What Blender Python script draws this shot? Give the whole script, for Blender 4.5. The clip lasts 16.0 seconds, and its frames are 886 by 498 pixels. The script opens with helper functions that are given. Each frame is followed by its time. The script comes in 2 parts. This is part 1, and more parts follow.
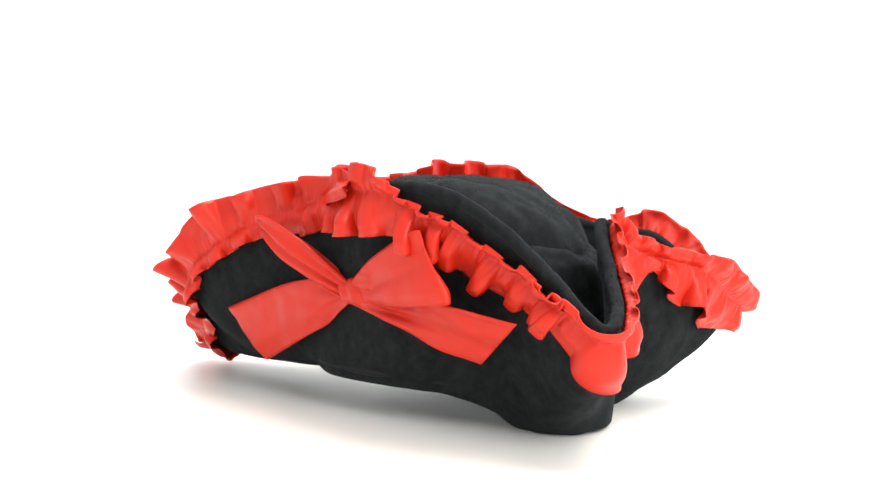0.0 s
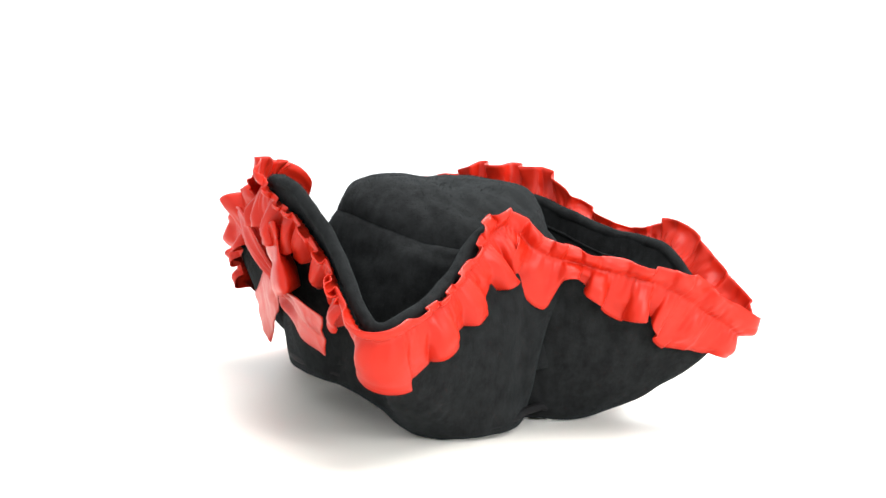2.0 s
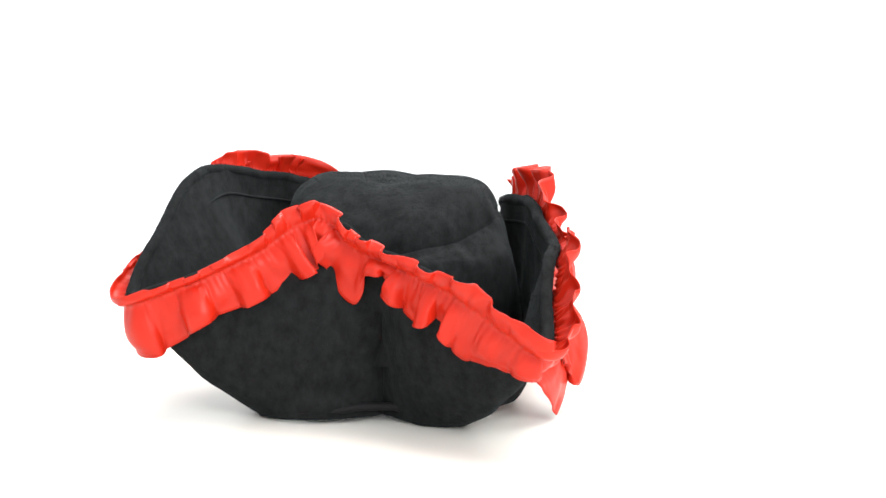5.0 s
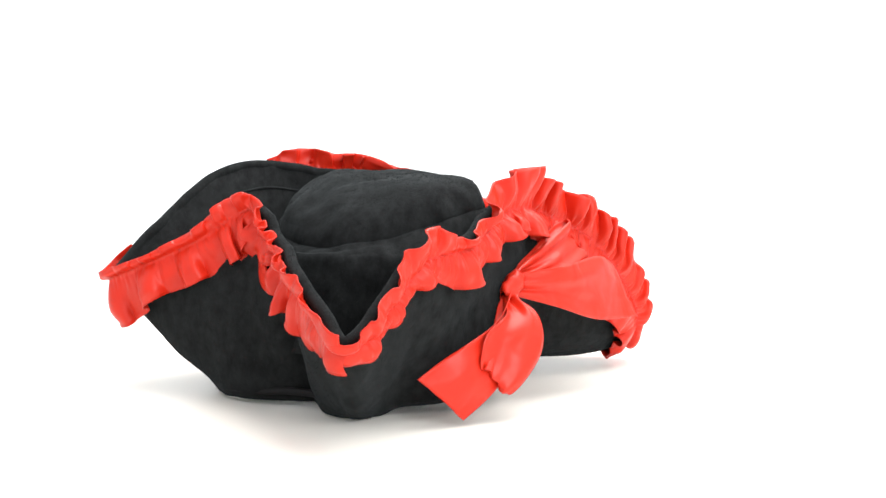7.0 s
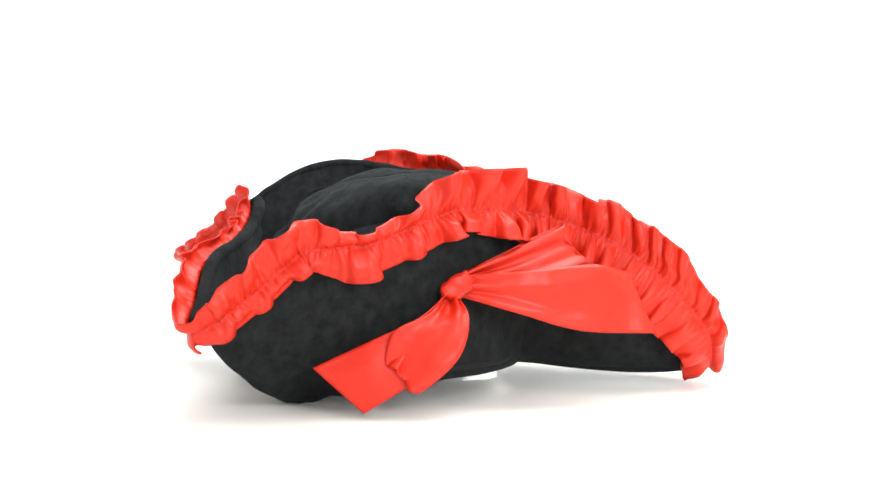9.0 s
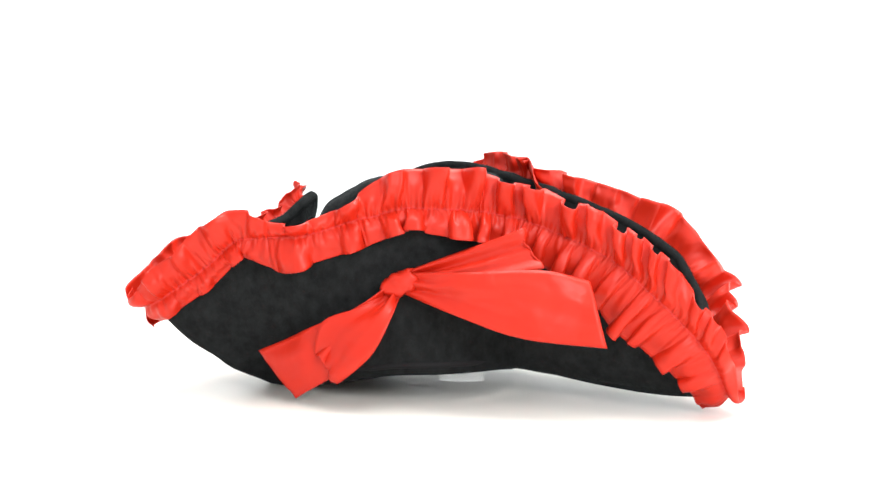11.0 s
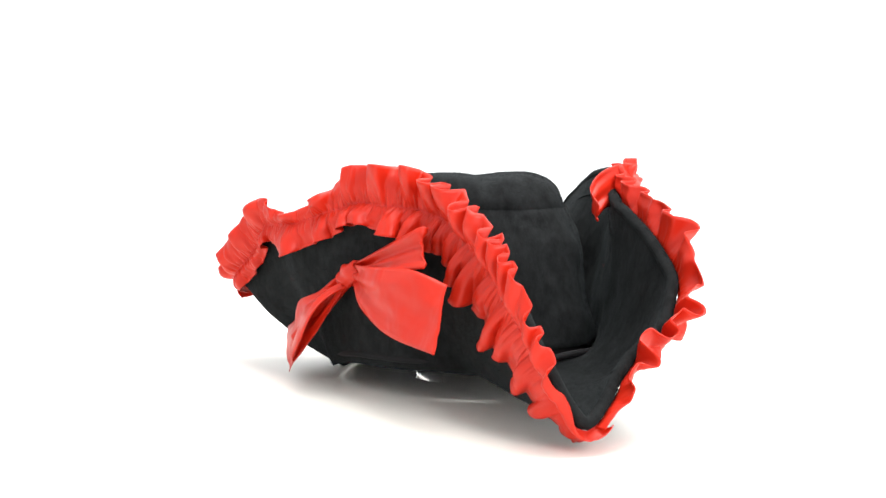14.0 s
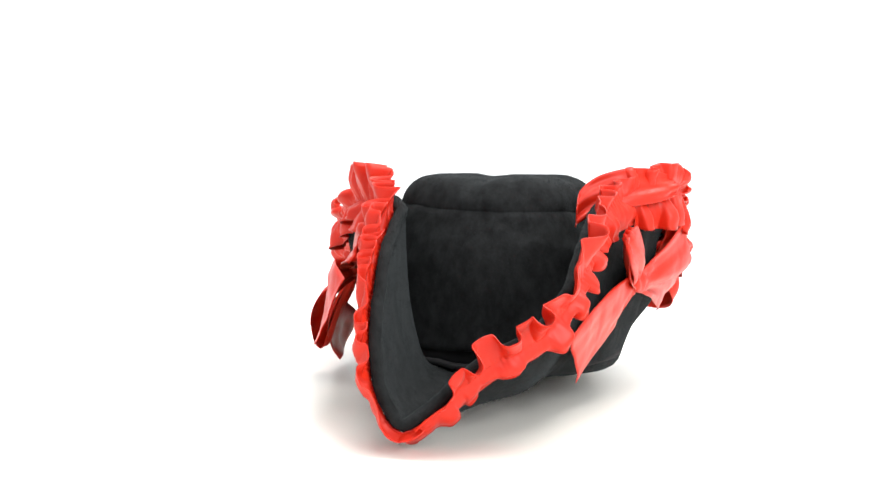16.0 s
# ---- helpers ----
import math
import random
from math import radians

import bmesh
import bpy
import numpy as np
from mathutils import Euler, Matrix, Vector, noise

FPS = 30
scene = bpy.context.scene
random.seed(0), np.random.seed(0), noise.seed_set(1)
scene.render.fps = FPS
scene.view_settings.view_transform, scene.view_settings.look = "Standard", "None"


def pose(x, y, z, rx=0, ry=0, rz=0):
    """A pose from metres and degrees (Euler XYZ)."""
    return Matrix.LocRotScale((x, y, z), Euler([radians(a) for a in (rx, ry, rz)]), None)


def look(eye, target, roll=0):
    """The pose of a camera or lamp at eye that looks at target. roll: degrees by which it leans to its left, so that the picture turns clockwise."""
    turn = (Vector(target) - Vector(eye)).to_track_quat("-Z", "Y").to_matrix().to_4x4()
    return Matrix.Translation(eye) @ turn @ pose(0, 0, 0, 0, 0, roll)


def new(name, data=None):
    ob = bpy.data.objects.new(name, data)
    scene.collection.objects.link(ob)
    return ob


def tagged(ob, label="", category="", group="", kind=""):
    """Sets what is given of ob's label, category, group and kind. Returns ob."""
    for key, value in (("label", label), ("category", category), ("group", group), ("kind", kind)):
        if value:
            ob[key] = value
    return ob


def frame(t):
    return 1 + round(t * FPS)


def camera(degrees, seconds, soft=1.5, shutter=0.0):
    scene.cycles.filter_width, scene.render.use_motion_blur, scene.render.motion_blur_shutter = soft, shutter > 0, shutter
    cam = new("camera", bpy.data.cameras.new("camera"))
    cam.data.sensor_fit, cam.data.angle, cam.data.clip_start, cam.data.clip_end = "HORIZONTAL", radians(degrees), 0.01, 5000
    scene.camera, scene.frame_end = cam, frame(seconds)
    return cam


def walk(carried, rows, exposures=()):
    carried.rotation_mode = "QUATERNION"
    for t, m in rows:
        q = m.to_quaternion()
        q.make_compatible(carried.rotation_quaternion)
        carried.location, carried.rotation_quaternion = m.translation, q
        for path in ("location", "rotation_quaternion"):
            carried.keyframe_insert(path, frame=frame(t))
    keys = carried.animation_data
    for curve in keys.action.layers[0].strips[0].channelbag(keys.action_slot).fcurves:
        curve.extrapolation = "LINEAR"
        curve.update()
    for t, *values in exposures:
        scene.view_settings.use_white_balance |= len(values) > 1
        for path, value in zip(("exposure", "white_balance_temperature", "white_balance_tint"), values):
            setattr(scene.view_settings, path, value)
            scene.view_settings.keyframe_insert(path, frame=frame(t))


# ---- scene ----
# ---- camera: stands still before a turntable ----
EYE = (-0.0047, -1.0, 0.1995)
cam = camera(34.3, 16.0, soft=1.45)
AIM = look(EYE, (-0.0047, -1.0 + math.cos(radians(5.707)), 0.1995 - math.sin(radians(5.707))), 1.474)
walk(cam, [(0.0, AIM), (16.0, AIM)])


def turn_at(t):
    """The turntable's angle in degrees at t seconds."""
    return -15.73 * t


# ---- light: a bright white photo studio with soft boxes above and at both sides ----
# even white fill added from every side, besides the soft boxes
world = bpy.data.worlds.new("ambient_fill")
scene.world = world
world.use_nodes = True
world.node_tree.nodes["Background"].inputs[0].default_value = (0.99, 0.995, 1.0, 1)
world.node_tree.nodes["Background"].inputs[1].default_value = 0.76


def soft_box(name, eye, target, size_x, size_y, power, colour=(1, 1, 1)):
    data = bpy.data.lights.new(name, "AREA")
    data.shape, data.size, data.size_y, data.energy, data.color = "RECTANGLE", size_x, size_y, power, colour
    ob = new(name, data)
    ob.matrix_world = look(eye, target)
    return ob


soft_box("soft_box_top", (0.35, 0.25, 1.5), (0, 0, 0.05), 1.3, 1.3, 30.0, (1.0, 0.985, 0.96))
soft_box("soft_box_front", (0.9, -1.5, 0.9), (0, 0, 0.1), 0.7, 0.7, 14.0)
soft_box("soft_box_back", (-0.12, 0.75, 1.35), (-0.15, 1.7, 0.75), 2.1, 0.3, 16.0)
scene.view_settings.exposure = 0.74


# ---- materials ----
def material(name, colour, rough=0.6, metal=0.0):
    m = bpy.data.materials.new(name)
    m.use_nodes = True
    b = m.node_tree.nodes["Principled BSDF"]
    b.inputs["Base Color"].default_value = (*colour, 1)
    b.inputs["Roughness"].default_value = rough
    b.inputs["Metallic"].default_value = metal
    return m, m.node_tree, b


def velvet():
    m, nt, b = material("black_velvet", (0.012, 0.013, 0.014), 0.95)
    tc = nt.nodes.new("ShaderNodeTexCoord")
    mp = nt.nodes.new("ShaderNodeMapping")
    mp.inputs["Scale"].default_value = (1, 1, 0.7)
    big = nt.nodes.new("ShaderNodeTexNoise")
    big.inputs["Scale"].default_value, big.inputs["Detail"].default_value, big.inputs["Roughness"].default_value = 125, 8, 0.7
    fine = nt.nodes.new("ShaderNodeTexNoise")
    fine.inputs["Scale"].default_value, fine.inputs["Detail"].default_value = 900, 3
    ramp = nt.nodes.new("ShaderNodeValToRGB")
    ramp.color_ramp.elements[0].position, ramp.color_ramp.elements[0].color = 0.34, (0.0082, 0.0088, 0.0091, 1)
    ramp.color_ramp.elements[1].position, ramp.color_ramp.elements[1].color = 0.76, (0.0200, 0.0216, 0.0222, 1)
    bump = nt.nodes.new("ShaderNodeBump")
    bump.inputs["Strength"].default_value, bump.inputs["Distance"].default_value = 0.5, 0.0012
    add = nt.nodes.new("ShaderNodeMath")
    add.operation = "MULTIPLY_ADD"
    add.inputs[1].default_value = 0.6
    k = nt.links.new
    k(tc.outputs["Object"], mp.inputs["Vector"])
    k(mp.outputs["Vector"], big.inputs["Vector"])
    k(tc.outputs["Object"], fine.inputs["Vector"])
    k(big.outputs["Fac"], ramp.inputs["Fac"])
    k(ramp.outputs["Color"], b.inputs["Base Color"])
    k(fine.outputs["Fac"], add.inputs[0])
    k(big.outputs["Fac"], add.inputs[2])
    k(add.outputs["Value"], bump.inputs["Height"])
    k(bump.outputs["Normal"], b.inputs["Normal"])
    b.inputs["Sheen Weight"].default_value = 0.035
    b.inputs["Sheen Roughness"].default_value = 0.45
    b.inputs["Sheen Tint"].default_value = (0.8, 0.95, 1.0, 1)
    b.inputs["Specular IOR Level"].default_value = 0.03
    return m


def satin(name, colour):
    m, nt, b = material(name, colour, 0.40)
    tc = nt.nodes.new("ShaderNodeTexCoord")
    n1 = nt.nodes.new("ShaderNodeTexNoise")
    n1.inputs["Scale"].default_value, n1.inputs["Detail"].default_value = 55, 4
    hs = nt.nodes.new("ShaderNodeMixRGB")
    hs.inputs[1].default_value = (colour[0] * 0.88, colour[1] * 0.7, colour[2] * 0.7, 1)
    hs.inputs[2].default_value = (*colour, 1)
    fine = nt.nodes.new("ShaderNodeTexNoise")
    fine.inputs["Scale"].default_value, fine.inputs["Detail"].default_value = 1400, 2
    bump = nt.nodes.new("ShaderNodeBump")
    bump.inputs["Strength"].default_value, bump.inputs["Distance"].default_value = 0.12, 0.0004
    k = nt.links.new
    # soft puckers
    warp = nt.nodes.new("ShaderNodeTexNoise")
    warp.inputs["Scale"].default_value, warp.inputs["Detail"].default_value, warp.inputs["Distortion"].default_value = 34, 1.5, 0.6
    crease = nt.nodes.new("ShaderNodeBump")
    crease.inputs["Strength"].default_value, crease.inputs["Distance"].default_value = 0.40, 0.007
    k(tc.outputs["Object"], warp.inputs["Vector"])
    k(warp.outputs["Fac"], crease.inputs["Height"])
    k(crease.outputs["Normal"], bump.inputs["Normal"])
    k(tc.outputs["Object"], n1.inputs["Vector"])
    k(tc.outputs["Object"], fine.inputs["Vector"])
    k(n1.outputs["Fac"], hs.inputs[0])
    k(hs.outputs[0], b.inputs["Base Color"])
    k(fine.outputs["Fac"], bump.inputs["Height"])
    k(bump.outputs["Normal"], b.inputs["Normal"])
    b.inputs["Specular IOR Level"].default_value = 0.30
    b.inputs["Sheen Weight"].default_value = 0.0
    b.inputs["Sheen Tint"].default_value = (1.0, 0.3, 0.2, 1)
    tr = nt.nodes.new("ShaderNodeBsdfTranslucent")
    tr.inputs["Color"].default_value = (colour[0], colour[1] * 0.8, colour[2] * 0.6, 1)
    mix = nt.nodes.new("ShaderNodeMixShader")
    mix.inputs[0].default_value = 0.07
    out = nt.nodes["Material Output"]
    k(b.outputs[0], mix.inputs[1])
    k(tr.outputs[0], mix.inputs[2])
    k(mix.outputs[0], out.inputs[0])
    return m


def matte_white(name, colour, rough, scale):
    m, nt, b = material(name, colour, rough)
    tc = nt.nodes.new("ShaderNodeTexCoord")
    n1 = nt.nodes.new("ShaderNodeTexNoise")
    n1.inputs["Scale"].default_value, n1.inputs["Detail"].default_value = scale, 5
    mx = nt.nodes.new("ShaderNodeMixRGB")
    mx.inputs[1].default_value = (colour[0] * 0.96, colour[1] * 0.96, colour[2] * 0.95, 1)
    mx.inputs[2].default_value = (*colour, 1)
    nt.links.new(tc.outputs["Object"], n1.inputs["Vector"])
    nt.links.new(n1.outputs["Fac"], mx.inputs[0])
    nt.links.new(mx.outputs[0], b.inputs["Base Color"])
    return m


VELVET = velvet()
SATIN = satin("red_satin", (0.58, 0.0215, 0.0068))
BAND = material("black_binding", (0.010, 0.010, 0.011), 0.7)[0]
BAND.node_tree.nodes["Principled BSDF"].inputs["Specular IOR Level"].default_value = 0.15
THREAD = material("red_thread", (0.55, 0.02, 0.015), 0.7)[0]
CLEAR, _nt, _b = material("clear_plastic", (0.95, 0.95, 0.95), 0.12)
_b.inputs["Transmission Weight"].default_value = 1.0
_b.inputs["IOR"].default_value = 1.05
WHITE_TABLE = matte_white("white_laminate", (0.85, 0.835, 0.785), 0.4, 6)
WHITE_PAPER = matte_white("white_backdrop_paper", (0.60, 0.615, 0.625), 0.9, 3)


# ---- mesh helpers ----
def part(name, bm, mat, parent=None, label="", smooth=True, solid=0.0):
    me = bpy.data.meshes.new(name)
    bmesh.ops.recalc_face_normals(bm, faces=bm.faces)
    bm.to_mesh(me)
    bm.free()
    me.materials.append(mat)
    for p in me.polygons:
        p.use_smooth = smooth
    ob = new(name, me)
    if parent:
        ob.parent = parent
    if label:
        ob["label"] = label
    if solid:
        mod = ob.modifiers.new("thickness", "SOLIDIFY")
        mod.thickness, mod.offset = solid, 0.0
    return ob


def sheet(bm, grid, closed=False):
    """Faces over a grid of points; closed: the first direction runs round."""
    vs = [[bm.verts.new(p) for p in row] for row in grid]
    n = len(vs)
    for i in range(n if closed else n - 1):
        a, b = vs[i], vs[(i + 1) % n]
        for j in range(len(a) - 1):
            bm.faces.new((a[j], b[j], b[j + 1], a[j + 1]))
    return vs


def spline(points, t):
    """Catmull-Rom through vectors, t from 0 to 1."""
    n = len(points) - 1
    f = min(max(t * n, 0.0), n - 1e-6)
    i = int(f)
    u = f - i
    p1, p2 = points[i], points[i + 1]
    p0 = points[i - 1] if i > 0 else p1 * 2 - p2
    p3 = points[i + 2] if i + 2 <= n else p2 * 2 - p1
    return 0.5 * (2 * p1 + (p2 - p0) * u + (2 * p0 - 5 * p1 + 4 * p2 - p3) * u * u + (3 * p1 - p0 - 3 * p2 + p3) * u ** 3)


def periodic(keys, col):
    """A smooth closed curve through rows (angle, value, ...), by column."""
    ang = np.array([k[0] for k in keys], float)
    val = np.array([k[col] for k in keys], float)
    a = np.concatenate([ang[-2:] - 360, ang, ang[:3] + 360])
    v = np.concatenate([val[-2:], val, val[:3]])
    h = np.diff(a)
    d = np.diff(v) / h
    m = np.zeros(len(a))
    for i in range(1, len(a) - 1):
        if d[i - 1] * d[i] > 0:
            w1, w2 = 2 * h[i] + h[i - 1], h[i] + 2 * h[i - 1]
            m[i] = (w1 + w2) / (w1 / d[i - 1] + w2 / d[i])

    def value(x):
        x = (x - ang[0]) % 360 + ang[0]
        i = int(np.searchsorted(a, x, side="right")) - 1
        u = (x - a[i]) / h[i]
        return ((2 * u ** 3 - 3 * u * u + 1) * v[i] + (u ** 3 - 2 * u * u + u) * h[i] * m[i]
                + (3 * u * u - 2 * u ** 3) * v[i + 1] + (u ** 3 - u * u) * h[i] * m[i + 1])
    return value


# ---- setting ----
def build_setting():
    bm = bmesh.new()
    ring = []
    for r, z in ((0.001, 0), (0.15, 0), (0.3, 0), (0.448, 0), (0.454, -0.002), (0.456, -0.007), (0.454, -0.016), (0.44, -0.018), (0.05, -0.018)):
        ring.append((r, z))
    grid = [[(r * math.cos(a), r * math.sin(a), z) for r, z in ring] for a in np.linspace(0, math.tau, 128, endpoint=False)]
    sheet(bm, grid, closed=True)
    table = new("turntable")
    part("top_disc", bm, WHITE_TABLE, table)
    bm = bmesh.new()
    grid = [[(r * math.cos(a), r * math.sin(a), z) for r, z in ((0.001, -0.02), (0.2, -0.02), (0.2, -0.07), (0.001, -0.07))] for a in np.linspace(0, math.tau, 64, endpoint=False)]
    sheet(bm, grid, closed=True)
    part("base_drum", bm, WHITE_TABLE, table)
    tagged(table, "round white turntable disc with a thin rounded edge", "turntable")
    # seamless paper: floor, sweep and back in one sheet
    bm = bmesh.new()
    prof = [(-3.0, -0.07), (1.2, -0.07)]
    for k in range(1, 13):
        a = k / 12 * math.pi / 2
        prof.append((1.2 + 0.5 * math.sin(a), -0.07 + 0.5 * (1 - math.cos(a))))
    prof.append((1.7, 2.6))
    sheet(bm, [[(x, y, z) for y, z in prof] for x in np.linspace(-3, 3, 9)])
    tagged(part("backdrop", bm, WHITE_PAPER), "seamless white studio backdrop paper", "backdrop", kind="structure")
    return table


# ---- the hat: cylinder coordinates about the crown's middle ----
CROWN = Vector((0.021, -0.044, 0))

# angle, rim radius, rim height, foot radius, foot height
RIM = [
    (-179, 0.149, 0.123, 0.104, 0.026),
    (-165, 0.113, 0.138, 0.102, 0.025),
    (-147, 0.105, 0.145, 0.095, 0.025),
    (-127, 0.117, 0.150, 0.088, 0.025),
    (-112, 0.126, 0.154, 0.084, 0.024),
    (-100, 0.135, 0.150, 0.080, 0.021),
    (-90, 0.145, 0.137, 0.080, 0.017),
    (-82, 0.155, 0.120, 0.080, 0.012),
    (-76, 0.170, 0.100, 0.082, 0.006),
    (-69, 0.185, 0.079, 0.087, 0.002),
    (-63, 0.164, 0.088, 0.096, 0.000),
    (-55, 0.128, 0.107, 0.104, 0.000),
    (-47, 0.104, 0.124, 0.105, 0.000),
    (-39, 0.094, 0.130, 0.101, 0.001),
    (-30, 0.092, 0.126, 0.092, 0.002),
    (-20, 0.099, 0.114, 0.084, 0.004),
    (-8, 0.113, 0.108, 0.080, 0.004),
    (4, 0.150, 0.096, 0.088, 0.000),
    (12.5, 0.175, 0.078, 0.094, 0.000),
    (17, 0.193, 0.066, 0.094, 0.001),
    (24, 0.166, 0.090, 0.093, 0.004),
    (32, 0.146, 0.112, 0.092, 0.009),
    (47, 0.122, 0.116, 0.092, 0.010),
    (64, 0.100, 0.129, 0.092, 0.016),
    (82, 0.092, 0.137, 0.092, 0.020),
    (108, 0.094, 0.136, 0.092, 0.021),
    (124, 0.112, 0.132, 0.092, 0.022),
    (135, 0.167, 0.110, 0.092, 0.022),
    (139.4, 0.207, 0.077, 0.092, 0.021),
    (143.2, 0.235, 0.038, 0.092, 0.020),
    (146.8, 0.239, 0.018, 0.092, 0.020),
    (150.8, 0.230, 0.029, 0.092, 0.020),
    (156, 0.217, 0.049, 0.092, 0.021),
    (166, 0.207, 0.071, 0.094, 0.022),
    (172, 0.194, 0.094, 0.100, 0.025),
    (177, 0.168, 0.113, 0.103, 0.026),
]
rim_r, rim_z, foot_r, foot_z = (periodic(RIM, c) for c in (1, 2, 3, 4))

# angle, ruffle above the stitching, ruffle below it, depth of the stitching under the rim, how upright it stands
FRILL = [
    (-177, 0.025, 0.014, 0.003, 0.4), (-165, 0.020, 0.020, 0.003, 1.0), (-152, 0.018, 0.022, 0.004, 1.0), (-145, 0.018, 0.024, 0.003, 1.0), (-137, 0.019, 0.028, 0.003, 0.9),
    (-127, 0.017, 0.031, 0.002, 0.8), (-119, 0.012, 0.028, 0.004, 0.4), (-112, 0.007, 0.024, 0.011, 0.2), (-102, 0.006, 0.024, 0.017, 0.0), (-88, 0.006, 0.025, 0.017, 0.0),
    (-79, 0.008, 0.025, 0.011, 0.0), (-72, 0.010, 0.022, 0.003, 0.0), (-66, 0.008, 0.033, 0.003, 0.0), (-60, 0.006, 0.026, 0.003, 0.0),
    (-54, 0.008, 0.025, 0.004, 0.3), (-46, 0.013, 0.030, 0.003, 0.4), (-38, 0.012, 0.018, 0.003, 0.4), (-30, 0.010, 0.016, 0.003, 0.3), (-24, 0.009, 0.020, 0.003, 0.2), (-17, 0.009, 0.036, 0.003, 0.2), (-13, 0.010, 0.013, 0.003, 0.2),
    (-9, 0.010, 0.009, 0.003, 0.1), (-3, 0.011, 0.019, 0.003, 0.1), (0.5, 0.010, 0.031, 0.002, 0.0), (4, 0.012, 0.022, 0.002, 0.0), (9, 0.016, 0.036, 0.002, 0.0), (14, 0.015, 0.024, 0.002, 0.0),
    (17, 0.016, 0.013, 0.003, 0.0), (26, 0.023, 0.012, 0.004, 0.2), (33, 0.019, 0.014, 0.003, 0.4), (41, 0.010, 0.026, 0.003, 0.5),
    (52, 0.012, 0.021, 0.003, 0.6), (61, 0.016, 0.022, 0.004, 0.8), (68, 0.024, 0.018, 0.006, 0.9), (120, 0.026, 0.020, 0.006, 0.9),
    (138, 0.028, 0.034, 0.006, 0.8), (142.5, 0.018, 0.031, 0.003, 0.4), (147, 0.008, 0.022, 0.002, 0.0), (155, 0.021, 0.014, 0.003, 0.0),
    (170, 0.027, 0.012, 0.003, 0.0),
]
frill_up, frill_down, frill_in, upright = (periodic(FRILL, c) for c in (1, 2, 3, 4))


def cyl(phi, r, z):
    return CROWN + Vector((r * math.cos(radians(phi)), r * math.sin(radians(phi)), z))


def brim_rz(phi, v):
    a, b = (foot_r(phi), foot_z(phi)), (rim_r(phi), rim_z(phi))
    dr, dz = b[0] - a[0], b[1] - a[1]
    k = math.exp(-(((phi + 92 + 180) % 360 - 180) / 21.0) ** 2) - 0.9 * math.exp(-(((phi + 61 + 180) % 360 - 180) / 10.0) ** 2)
    c = ((a[0] + b[0]) / 2 + (0.07 - 0.16 * k) * dz, (a[1] + b[1]) / 2 - (0.13 - 0.16 * k) * dr)
    # round belly under the long point
    d = (phi - 147 + 180) % 360 - 180
    belly = math.exp(-(d / (19.0 if d < 0 else 42.0)) ** 2)
    c = (c[0] + (a[0] + 0.74 * dr - c[0]) * belly, c[1] + (a[1] + 0.06 * dz - (0.009 if d < 0 else 0.016) - c[1]) * belly)
    w = ((1 - v) ** 2, 2 * v * (1 - v), v * v)
    r = w[0] * a[0] + w[1] * c[0] + w[2] * b[0]
    z = w[0] * a[1] + w[1] * c[1] + w[2] * b[1]
    return r, max(z, 0.0035)


def brim_point(phi, v):
    """On the brim's middle face: v 0 at the foot, 1 at the rim."""
    return cyl(phi, *brim_rz(phi, v))


def brim_radius(phi, z):
    """The brim's radius at a height."""
    best = None
    for k in range(21):
        r, h = brim_rz(phi, k / 20)
        if best is None or abs(h - z) < best[0]:
            best = (abs(h - z), r)
    return best[1]


def clear_of_brim(p, gap=0.005):
    """Moves a point outwards until it lies before the brim."""
    q = p - CROWN
    phi = math.degrees(math.atan2(q.y, q.x))
    r = max(math.hypot(q.x, q.y), brim_radius(phi, q.z) + gap)
    return cyl(phi, r, q.z)


def frame_at(phi):
    """At the rim: the point, the way along it, up along the brim, and out from it."""
    p = brim_point(phi, 1.0)
    along = (brim_point(phi + 0.8, 1.0) - brim_point(phi - 0.8, 1.0)).normalized()
    up = (p - brim_point(phi, 0.88)).normalized()
    out = along.cross(up).normalized()
    up = out.cross(along).normalized()
    return p, along, up, out


def radial(phi):
    return Vector((math.cos(radians(phi)), math.sin(radians(phi)), 0))


def tube(bm, points, radius, closed=True, sides=8):
    n = len(points)
    grid = []
    for i, p in enumerate(points):
        d = (points[(i + 1) % n] - points[i - 1]) if closed else (points[min(i + 1, n - 1)] - points[max(i - 1, 0)])
        d.normalize()
        a = d.cross(Vector((0.3, 0.2, 1))).normalized()
        b = d.cross(a)
        grid.append([p + (a * math.cos(k * math.tau / sides) + b * math.sin(k * math.tau / sides)) * radius for k in range(sides + 1)])
    sheet(bm, grid, closed)
    bmesh.ops.remove_doubles(bm, verts=bm.verts, dist=1e-6)


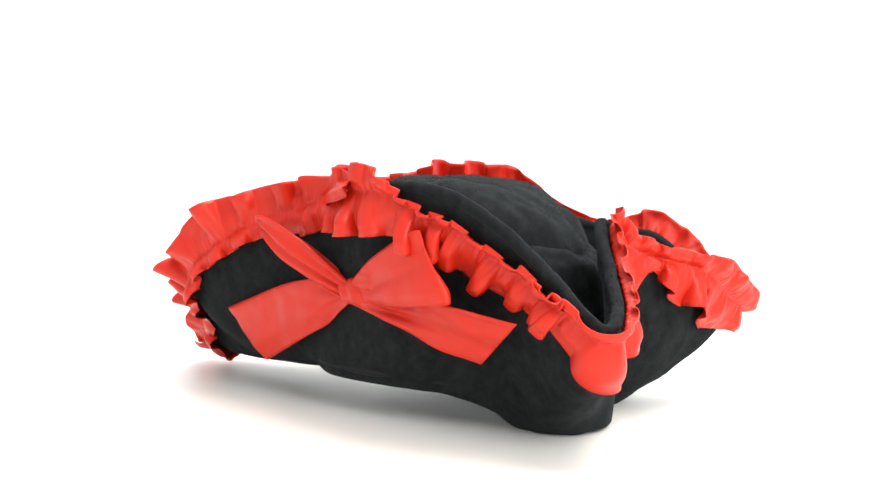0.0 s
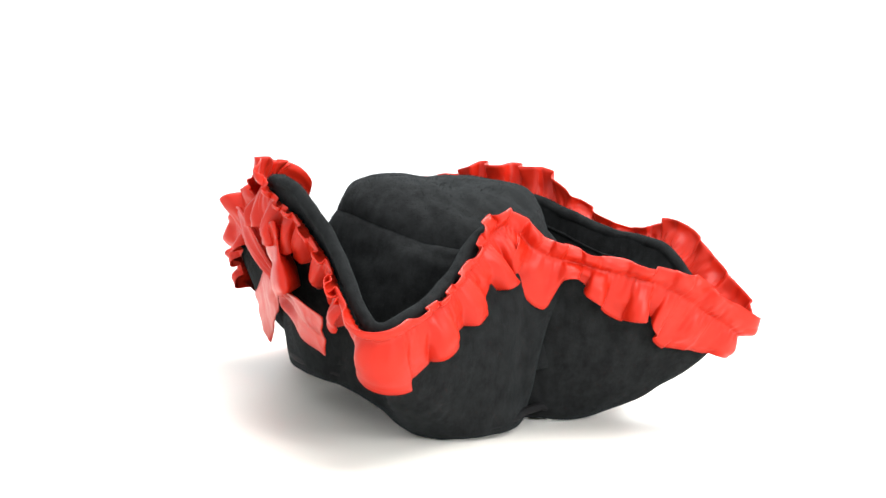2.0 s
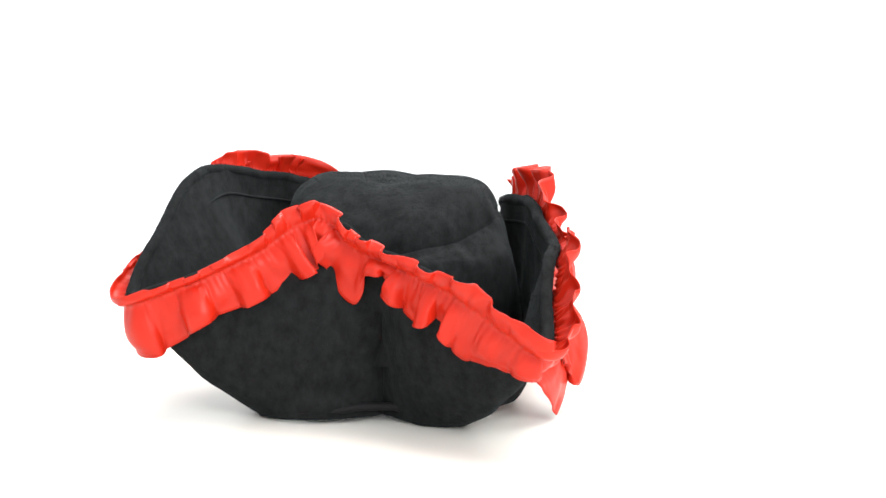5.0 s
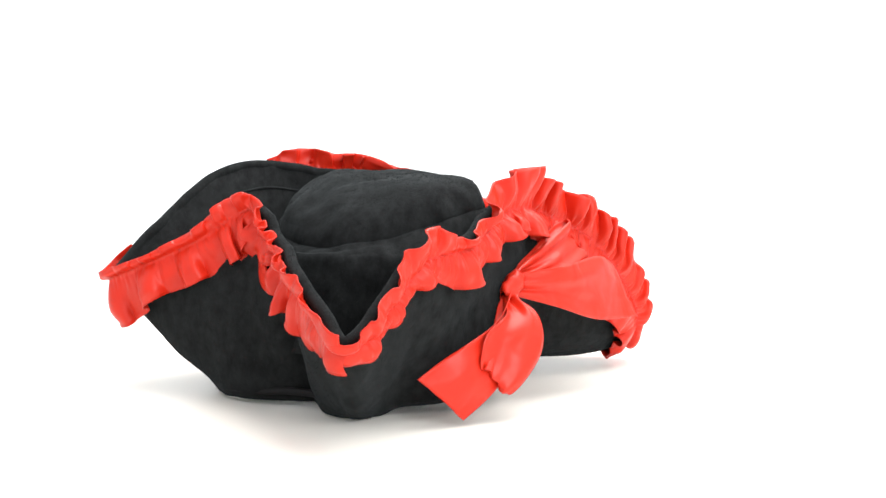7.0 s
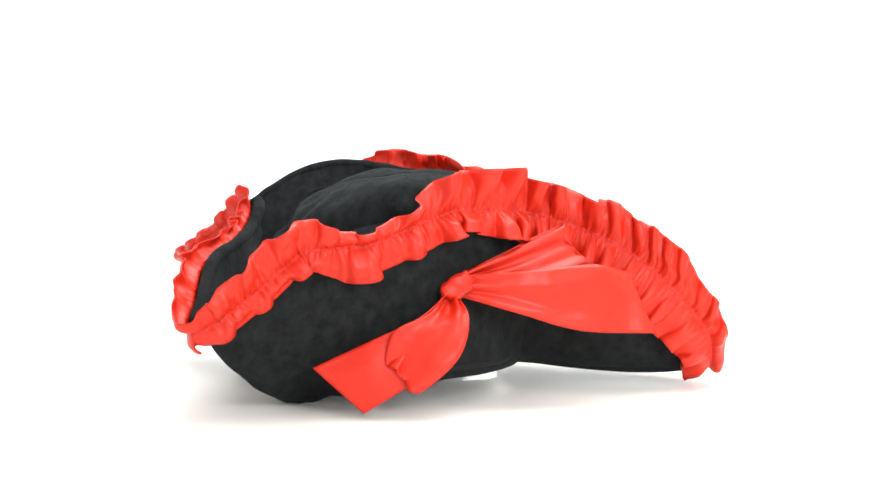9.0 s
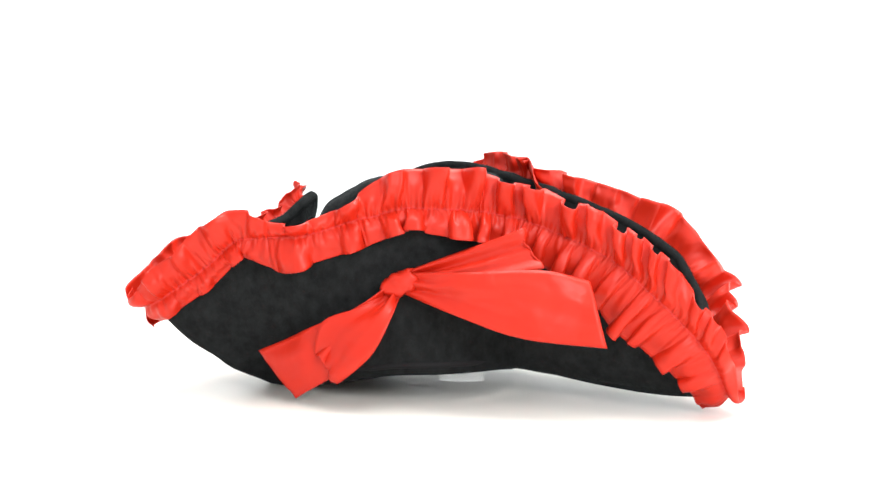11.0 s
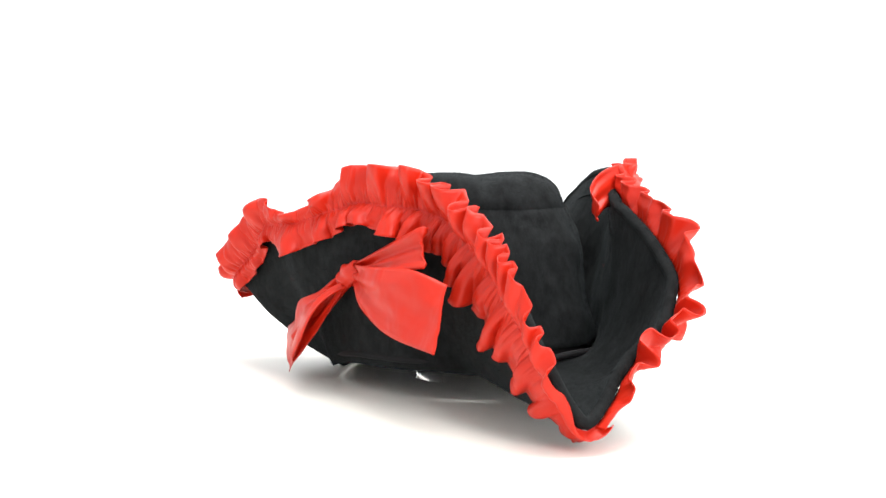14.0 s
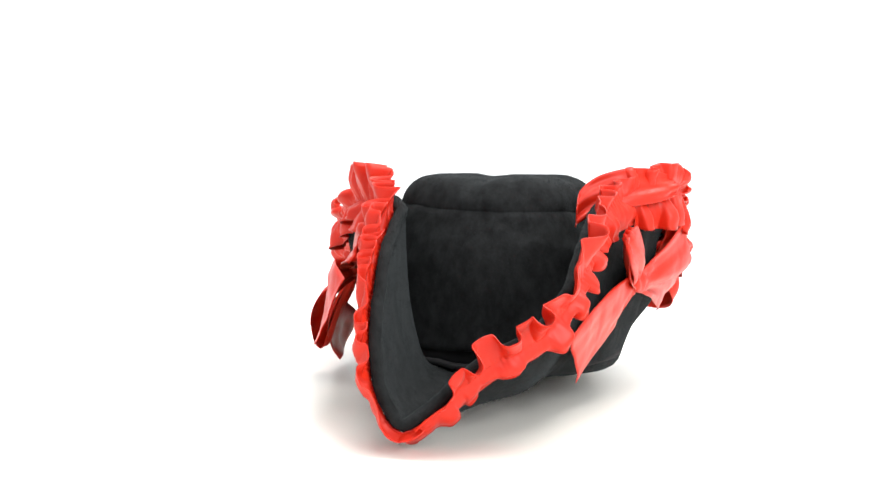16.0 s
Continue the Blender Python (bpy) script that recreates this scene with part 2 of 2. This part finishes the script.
def build_body(hat):
    bm = bmesh.new()
    grid = []
    for phi in np.arange(0, 360, 1.0):
        row = []
        for v in np.linspace(0, 1, 26):
            p = brim_point(phi, v)
            mid = math.sin(math.pi * min(1, v * 1.1))
            n = noise.noise(p * 24) * 0.0046 + noise.noise(p * 60) * 0.0013
            # soft vertical fold where the front panel is pinched
            d = (phi + 12 + 180) % 360 - 180
            n -= 0.017 * math.exp(-abs(d / 5.5) ** 1.4) * (1 - v) ** 0.5 * 1.15
            n += (0.010 * math.exp(-((d + 34) / 17) ** 2) + 0.010 * math.exp(-((d - 20) / 11) ** 2)) * (1 - v) * (0.4 + 2.4 * v)
            # slack creases that run up from the pinch, and dents in the panels
            n -= 0.0035 * math.exp(-((d - 7 - 26 * v) / 4.0) ** 2) * (1 - v)
            n -= 0.0030 * math.exp(-((d + 9 + 24 * v) / 5.0) ** 2) * (1 - v)
            row.append(p + radial(phi) * n * (mid if v > 0.5 else max(mid, 0.6)))
        grid.append(row)
    sheet(bm, grid, closed=True)
    part("brim", bm, VELVET, hat, solid=0.006)
    # rolled edge
    bm = bmesh.new()
    pts = []
    for phi in np.arange(0, 360, 1.0):
        p = brim_point(phi, 0.985)
        pts.append(p + Vector((noise.noise(p * 60), noise.noise(p * 60 + Vector((9, 0, 0))), noise.noise(p * 60 + Vector((0, 9, 0))))) * 0.0012)
    tube(bm, pts, 0.0040)
    part("edge_binding", bm, VELVET, hat)
    # topstitching inside the brim
    bm = bmesh.new()
    pts = []
    for phi in np.arange(0, 360, 1.0):
        p = brim_point(phi, 0.86)
        pts.append(p - radial(phi) * 0.0034)
    tube(bm, pts, 0.0010, sides=5)
    part("seam", bm, VELVET, hat)
    # piping round the head opening
    bm = bmesh.new()
    tube(bm, [cyl(phi, foot_r(phi) + 0.003, foot_z(phi) + 0.0065) for phi in np.arange(0, 360, 2.0)], 0.0026)
    part("piping", bm, BAND, hat, "smooth black piping round the head opening")
    bm = bmesh.new()
    grid = [[cyl(phi, foot_r(phi) - 0.005 - 0.002 * k, foot_z(phi) + 0.003 + 0.011 * k) for k in range(4)] for phi in np.arange(0, 360, 3.0)]
    sheet(bm, grid, closed=True)
    part("sweatband", bm, BAND, hat, "smooth black sweatband inside", solid=0.0015)
    # crown
    bm = bmesh.new()
    grid = []
    prof = [(0.087, 0.036), (0.086, 0.060), (0.083, 0.085), (0.079, 0.105), (0.0735, 0.121), (0.0705, 0.1275), (0.0690, 0.1300), (0.0660, 0.1385), (0.0590, 0.1462), (0.046, 0.1502), (0.026, 0.1520), (0.012, 0.1520), (0.001, 0.1515)]
    pts = [Vector((r, 0, z)) for r, z in prof]
    for phi in np.arange(0, 360, 2):
        row = []
        for v in np.linspace(0, 1, 72):
            q = spline(pts, v)
            flare = 0.014 * math.exp(-(((phi - 188 + 180) % 360 - 180) / 30.0) ** 2) * min(1.0, max(0.0, (0.085 - q.z) / 0.05))
            p = cyl(phi, max(q.x, 0.0004) + flare, q.z)
            n = noise.noise(p * 26) * 0.0060 + noise.noise(p * 70) * 0.0022
            d = p - CROWN
            # groove over the top, and the join of the top panel
            side = d.x * math.cos(radians(54)) + d.y * math.sin(radians(54))
            drop = 0.0035 * math.exp(-((side + 0.003) / 0.012) ** 2) * min(1, max(0, (d.z - 0.13) / 0.01))
            lean = (d.x * math.cos(radians(-18)) + d.y * math.sin(radians(-18))) / 0.07
            slope = 0.026 * max(0.0, (lean + 0.25) / 1.25) ** 1.6 * min(1, max(0, (d.z - 0.10) / 0.03))
            ring = 0.0010 * math.exp(-((d.z - 0.1285) / 0.0016) ** 2)
            row.append(p + radial(phi) * ((0.7 * n - ring) * min(1, q.x / 0.02)) + Vector((0, 0, 0.5 * n * min(1, q.x / 0.02) - drop - slope)))
        grid.append(row)
    sheet(bm, grid, closed=True)
    part("crown", bm, VELVET, hat, solid=0.004)
    build_nap(hat)
    # clear plastic hang tag that shows under the raised side
    bm = bmesh.new()
    sheet(bm, [[Vector((-0.022 + 0.010 * i, 0.030 + 0.003 * math.sin(i * 1.3), 0.012 + 0.009 * j)) for j in range(4)] for i in range(4)])
    part("plastic_tag", bm, CLEAR, hat, "clear plastic tag inside the hat", solid=0.0006)


def pleat_wave(x, sharp):
    """A gathered fold: broad rounded crests, tight valleys, with one flank laid over."""
    return math.tanh(sharp * math.cos(x + 0.35 * math.sin(x))) / math.tanh(sharp)


def build_nap(hat):
    """Short loose fibres that stand off the velvet, most of all along the rolled edge."""
    rng = random.Random(7)
    verts, faces = [], []

    def fibre(p, n, length):
        lean = Vector((rng.gauss(0, 1), rng.gauss(0, 1), rng.gauss(0, 1))) * 0.45
        tip = p + (n + lean).normalized() * length
        side = (tip - p).cross(Vector((rng.gauss(0, 1), rng.gauss(0, 1), rng.gauss(0, 1)))).normalized() * 0.00011
        k = len(verts)
        verts.extend((p - side, p + side, tip))
        faces.append((k, k + 1, k + 2))

    for name, count, reach in (("brim", 26000, 0.0013), ("crown", 16000, 0.0015), ("edge_binding", 12000, 0.0017)):
        me = next(o for o in hat.children if o.name.split(".")[0] == name).data
        polys = list(me.polygons)
        off = {"brim": 0.003, "crown": 0.002, "edge_binding": 0.0}[name]
        for f in rng.choices(polys, weights=[q.area for q in polys], k=count):
            a, b, c, d = (me.vertices[f.vertices[i % len(f.vertices)]].co for i in range(4))
            u, v = rng.random(), rng.random()
            n = f.normal * (rng.choice((1, -1)) if name == "brim" else 1)
            fibre(a.lerp(b, u).lerp(d.lerp(c, u), v) + n * off, n, reach * rng.uniform(0.5, 1.2))
    me = bpy.data.meshes.new("nap")
    me.from_pydata(verts, [], faces)
    me.materials.append(VELVET)
    ob = new("nap", me)
    ob.parent = hat
    tagged(ob, "short black fibres standing off the velvet", kind="stuff")


def build_ruffle(hat, start, end, seed, fold_size=1.0, stitched=False, pleat=0.021, fine_gather=1.0):
    """A gathered satin ribbon stitched along the rim from one angle to another."""
    total = 0.0
    fine = [start + (end - start) * i / 600 for i in range(601)]
    run = [0.0]
    for a, b in zip(fine, fine[1:]):
        total += (brim_point(b, 1) - brim_point(a, 1)).length
        run.append(total)
    n = int(total / 0.0006)
    bm = bmesh.new()
    grid = []
    # fold after fold, each with a width, a depth and a lean of its own for either edge of the ribbon
    rng = random.Random(40 + seed)
    folds = []
    for edge in range(2):
        at, row = -0.01, []
        while at < total + 0.06:
            row.append((at, rng.uniform(0.55, 1.25), rng.uniform(-0.5, 0.5), rng.uniform(0.78, 1.16)))
            at += pleat * rng.uniform(0.55, 1.5) * (1.8 if 22 < float(np.interp(at, run, fine)) < 62 else 1.0)
        folds.append(row)

    def fold_at(edge, s):
        row = folds[edge]
        i = max(k for k in range(len(row)) if row[k][0] <= s)
        i = min(i, len(row) - 2)
        u = (s - row[i][0]) / (row[i + 1][0] - row[i][0])
        e = u * u * (3 - 2 * u)
        deep, tilt, far = (row[i][k] + (row[i + 1][k] - row[i][k]) * e for k in (1, 2, 3))
        return (i + u) * math.tau, deep, tilt, far

    for i in range(n + 1):
        s = total * i / n
        phi = float(np.interp(s, run, fine))
        p, along, up, out = frame_at(phi)
        tops, lows = fold_at(0, s), fold_at(1, s)
        # drawn flat against the long point
        tip = math.exp(-(((phi - 147 + 180) % 360 - 180) / 9) ** 2)
        loop = math.exp(-((((phi + 150 + 180) % 360 - 180)) / 17) ** 2)
        lead = up.lerp(Vector((0, 0, 1)) - radial(phi) * 0.35 * loop, upright(phi)).normalized()
        base = p + out * ((0.0046 if seed == 1 else 0.0058) - (0.0004 if seed == 1 else 0.0018) * tip) - up * frill_in(phi)
        row = []
        for j in range(-10, 11):
            w = j / 10
            a = abs(w)
            x, deep, tilt, far = tops if w > 0 else lows
            size = fold_size * deep * (1 - 0.6 * tip) * (1 - 0.5 * math.exp(-((phi - 19) / 13) ** 2)) * (1 - 0.35 * loop)
            wave = pleat_wave(x + tilt * a, 1.2)
            crumple = noise.noise(Vector((s * 95, seed * 4.3 + (9 if w < 0 else 0), 1.6 * a)))
            knife = noise.noise(Vector((s * 210, seed * 6.1 + (9 if w < 0 else 0), 0.7 * a)))
            gather = fine_gather * (1 - 0.75 * tip) * (1 - a) * (
                0.0013 * (0.4 + a) * math.sin(s * 900 + 5 * crumple + seed) + 0.0008 * (1 - a) ** 2 * math.sin(s * 1650 + 4 * knife))
            fold = (0.0088 * wave * size + 0.0056 * crumple + 0.0009 * knife) * a ** 0.85
            reach = far
            if w >= 0:
                reach *= frill_up(phi)
                lift = 0.0030 * math.sin(math.pi * a) * (seed != 1) + 0.004 * a
                fold *= min(1.0, (frill_up(phi) / 0.018) ** 1.3)
                way = up.lerp(lead, min(1.0, a * 2))
            else:
                reach *= frill_down(phi)
                lift = 0.0040 * math.sin(math.pi * min(a, 0.9)) + 0.0060 * size * a
                fold *= 0.8
                fold = max(fold, (0.0008 - lift) * (0.6 + 0.4 * math.exp(fold * 150)))
                way = up
            q = base + way * (math.copysign(a, w) * reach) + out * (fold + lift + gather)
            # the flanks of a fold lie over to one side
            q += along * (math.sin(2 * x + tilt * a) * 0.0026 * size * a ** 0.8 + crumple * 0.0022 * a)
            q.z = max(q.z, 0.0012)
            row.append(q)
        grid.append(row)
    sheet(bm, grid)
    ob = part("ruffle", bm, SATIN, hat, "gathered red satin ruffle along the rim", solid=0.0005)
    if not stitched:
        return ob
    bm = bmesh.new()
    pts = [g[10] + (g[11] - g[9]).cross(grid[min(i + 1, n)][10] - grid[max(i - 1, 0)][10]).normalized() * -0.0003 for i, g in enumerate(grid)][::3]
    tube(bm, pts, 0.0006, closed=False, sides=5)
    part("stitching", bm, THREAD, ob)
    return ob


def build_ribbon(bow, name, edge_a, edge_b, seed=1, gap=0.006, crease=1.0):
    """A flat ribbon between two edges, pleated where the edges run together."""
    ea, eb = [Vector(p) for p in edge_a], [Vector(p) for p in edge_b]
    bm = bmesh.new()
    grid = []
    n = 48
    for i in range(n + 1):
        t = i / n
        a, b = spline(ea, t), spline(eb, t)
        d = spline(ea, min(1, t + 0.01)) + spline(eb, min(1, t + 0.01)) - spline(ea, max(0, t - 0.01)) - spline(eb, max(0, t - 0.01))
        wide = b - a
        nrm = d.cross(wide)
        nrm = nrm.normalized() if nrm.length > 1e-8 else Vector((0, 0, 1))
        pinch = max(0.0, 1 - wide.length / 0.036)
        row = []
        for j in range(17):
            v = j / 8 - 1
            k = noise.noise(Vector((v * 1.2, t * 2.4, seed * 5.1))) * 0.0045 + noise.noise(Vector((v * 3, t * 5, seed * 2.3))) * 0.0012
            f = math.sin(v * 8 + seed * 2 + t * 2) * 0.0030 * pinch * crease + math.sin(v * 3.2 + seed) * 0.0016 * (1 - t) * crease
            row.append(clear_of_brim(a.lerp(b, j / 16) + nrm * (k + f), gap))
        grid.append(row)
    sheet(bm, grid)
    return part(name, bm, SATIN, bow, solid=0.0006)


def build_knot(hat, c, along, size):
    """A folded band of ribbon drawn tight round the middle of a bow."""
    c = Vector(c)
    q = c - CROWN
    out = Vector((q.x, q.y, 0)).normalized()
    d = Vector(along)
    d = (d - out * d.dot(out)).normalized()
    side = d.cross(out)
    bm = bmesh.new()
    grid = []
    for i in range(28):
        a = i / 28 * math.tau
        row = []
        for j in range(11):
            v = j / 5 - 1
            r = size * (0.66 + 0.12 * math.cos(v * 1.5) + 0.09 * math.sin(v * 7 + 1.0 + 1.4 * a) + 0.05 * math.sin(3 * a + v * 3))
            r *= 1 - 0.35 * abs(v) ** 5
            row.append(c + d * (v * size * 1.25 + 0.12 * size * math.sin(2 * a)) + side * (math.cos(a) * r) + out * (math.sin(a) * r * 0.7))
        grid.append(row)
    sheet(bm, grid, closed=True)
    return part("knot", bm, SATIN, hat, solid=0.0006)


def build_bows(hat):
    bow = new("bow")
    bow.parent = hat
    bow["label"] = "red satin bow tied flat against the brim"
    K, L = (-0.060, -0.113, 0.088), (-0.058, -0.113, 0.076)
    build_ribbon(bow, "ribbon_tail", [K, (-0.084, -0.098, 0.088), (-0.108, -0.072, 0.081), (-0.152, -0.030, 0.058)],
                 [L, (-0.074, -0.098, 0.061), (-0.094, -0.078, 0.047), (-0.121, -0.046, 0.026)], 1)
    build_ribbon(bow, "ribbon_tail", [K, (-0.034, -0.143, 0.086), (0.000, -0.176, 0.084), (0.038, -0.201, 0.078)],
                 [L, (-0.036, -0.138, 0.068), (-0.010, -0.156, 0.058), (0.020, -0.171, 0.050)], 2)
    build_ribbon(bow, "ribbon_loop", [K, (-0.046, -0.142, 0.107), (-0.023, -0.170, 0.126), (-0.019, -0.171, 0.125), (-0.024, -0.152, 0.119), (-0.045, -0.130, 0.100), K],
                 [L, (-0.032, -0.155, 0.079), (-0.004, -0.184, 0.085), (-0.001, -0.179, 0.087), (-0.018, -0.150, 0.086), (-0.040, -0.130, 0.078), L], 3, crease=0.4)
    build_ribbon(bow, "ribbon_loop", [K, (-0.088, -0.106, 0.109), (-0.117, -0.088, 0.125), (-0.122, -0.080, 0.124), (-0.088, -0.098, 0.108), K],
                 [L, (-0.086, -0.102, 0.087), (-0.110, -0.086, 0.101), (-0.124, -0.074, 0.120), (-0.086, -0.094, 0.089), L], 4)
    build_knot(bow, (-0.059, -0.116, 0.083), (-0.8, 0.6, 0.05), 0.0098)
    bow = new("bow")
    bow.parent = hat
    bow["label"] = "red satin bow with one drooping loop"
    K, L = (0.038, 0.056, 0.089), (0.039, 0.058, 0.076)
    M, N = (0.034, 0.056, 0.083), (0.048, 0.056, 0.077)
    build_ribbon(bow, "ribbon_tail", [N, (0.073, 0.061, 0.064), (0.100, 0.048, 0.050), (0.131, 0.028, 0.032)],
                 [L, (0.058, 0.072, 0.042), (0.082, 0.065, 0.022), (0.107, 0.051, 0.004)], 5)
    build_ribbon(bow, "ribbon_tail", [K, (-0.001, 0.083, 0.093), (-0.046, 0.093, 0.096), (-0.079, 0.096, 0.090)],
                 [L, (0.003, 0.087, 0.064), (-0.034, 0.103, 0.054), (-0.087, 0.117, 0.050)], 6)
    build_ribbon(bow, "ribbon_loop", [L, (0.046, 0.079, 0.062), (0.058, 0.083, 0.039), (0.080, 0.072, 0.018), (0.066, 0.066, 0.038), L],
                 [N, (0.066, 0.063, 0.066), (0.090, 0.058, 0.056), (0.095, 0.058, 0.034), (0.078, 0.058, 0.050), N], 7)
    build_ribbon(bow, "ribbon_loop", [K, (0.005, 0.067, 0.104), (-0.034, 0.074, 0.119), (-0.032, 0.067, 0.118), (0.005, 0.062, 0.103), K],
                 [M, (-0.000, 0.077, 0.086), (-0.047, 0.087, 0.096), (-0.045, 0.080, 0.096), (-0.000, 0.071, 0.087), M], 8)
    build_knot(bow, (0.040, 0.059, 0.082), (0.75, -0.35, -0.5), 0.0095)


def build_hat():
    hat = new("tricorn_hat")
    build_body(hat)
    build_ruffle(hat, -212, -147, 1, 0.75, pleat=0.024, fine_gather=0.3)
    build_ruffle(hat, -151, -74, 2, 0.95, pleat=0.023, fine_gather=0.4)
    build_ruffle(hat, -79, 17, 3, 0.8, pleat=0.025, fine_gather=0.4)
    build_ruffle(hat, 16, 148.5, 4, 0.95, True, pleat=0.021, fine_gather=1.0)
    # the slack end of the ruffle stands up in a loop beside the crown
    loop = [(-172, 0.094, 0.134), (-162, 0.096, 0.152), (-151, 0.106, 0.160), (-140, 0.117, 0.160), (-131, 0.124, 0.156)]
    slack = build_ribbon(hat, "ruffle_loop", [cyl(*q) for q in loop], [cyl(f, r + 0.008, z - 0.006 - 0.019 * math.sin(math.pi * (i + 0.5) / 5)) for i, (f, r, z) in enumerate(loop)], 9, gap=-0.02, crease=0.5)
    slack["label"] = "slack standing loop of red satin ruffle"
    build_bows(hat)
    tagged(hat, "black velvet tricorn hat with red satin ruffles and bows", "hat")
    return hat


TABLE = build_setting()
HAT = build_hat()


def motions():
    rows = [(float(t), pose(0, 0, 0, 0, 0, turn_at(t))) for t in range(17)]
    walk(TABLE, rows)
    walk(HAT, rows)


motions()
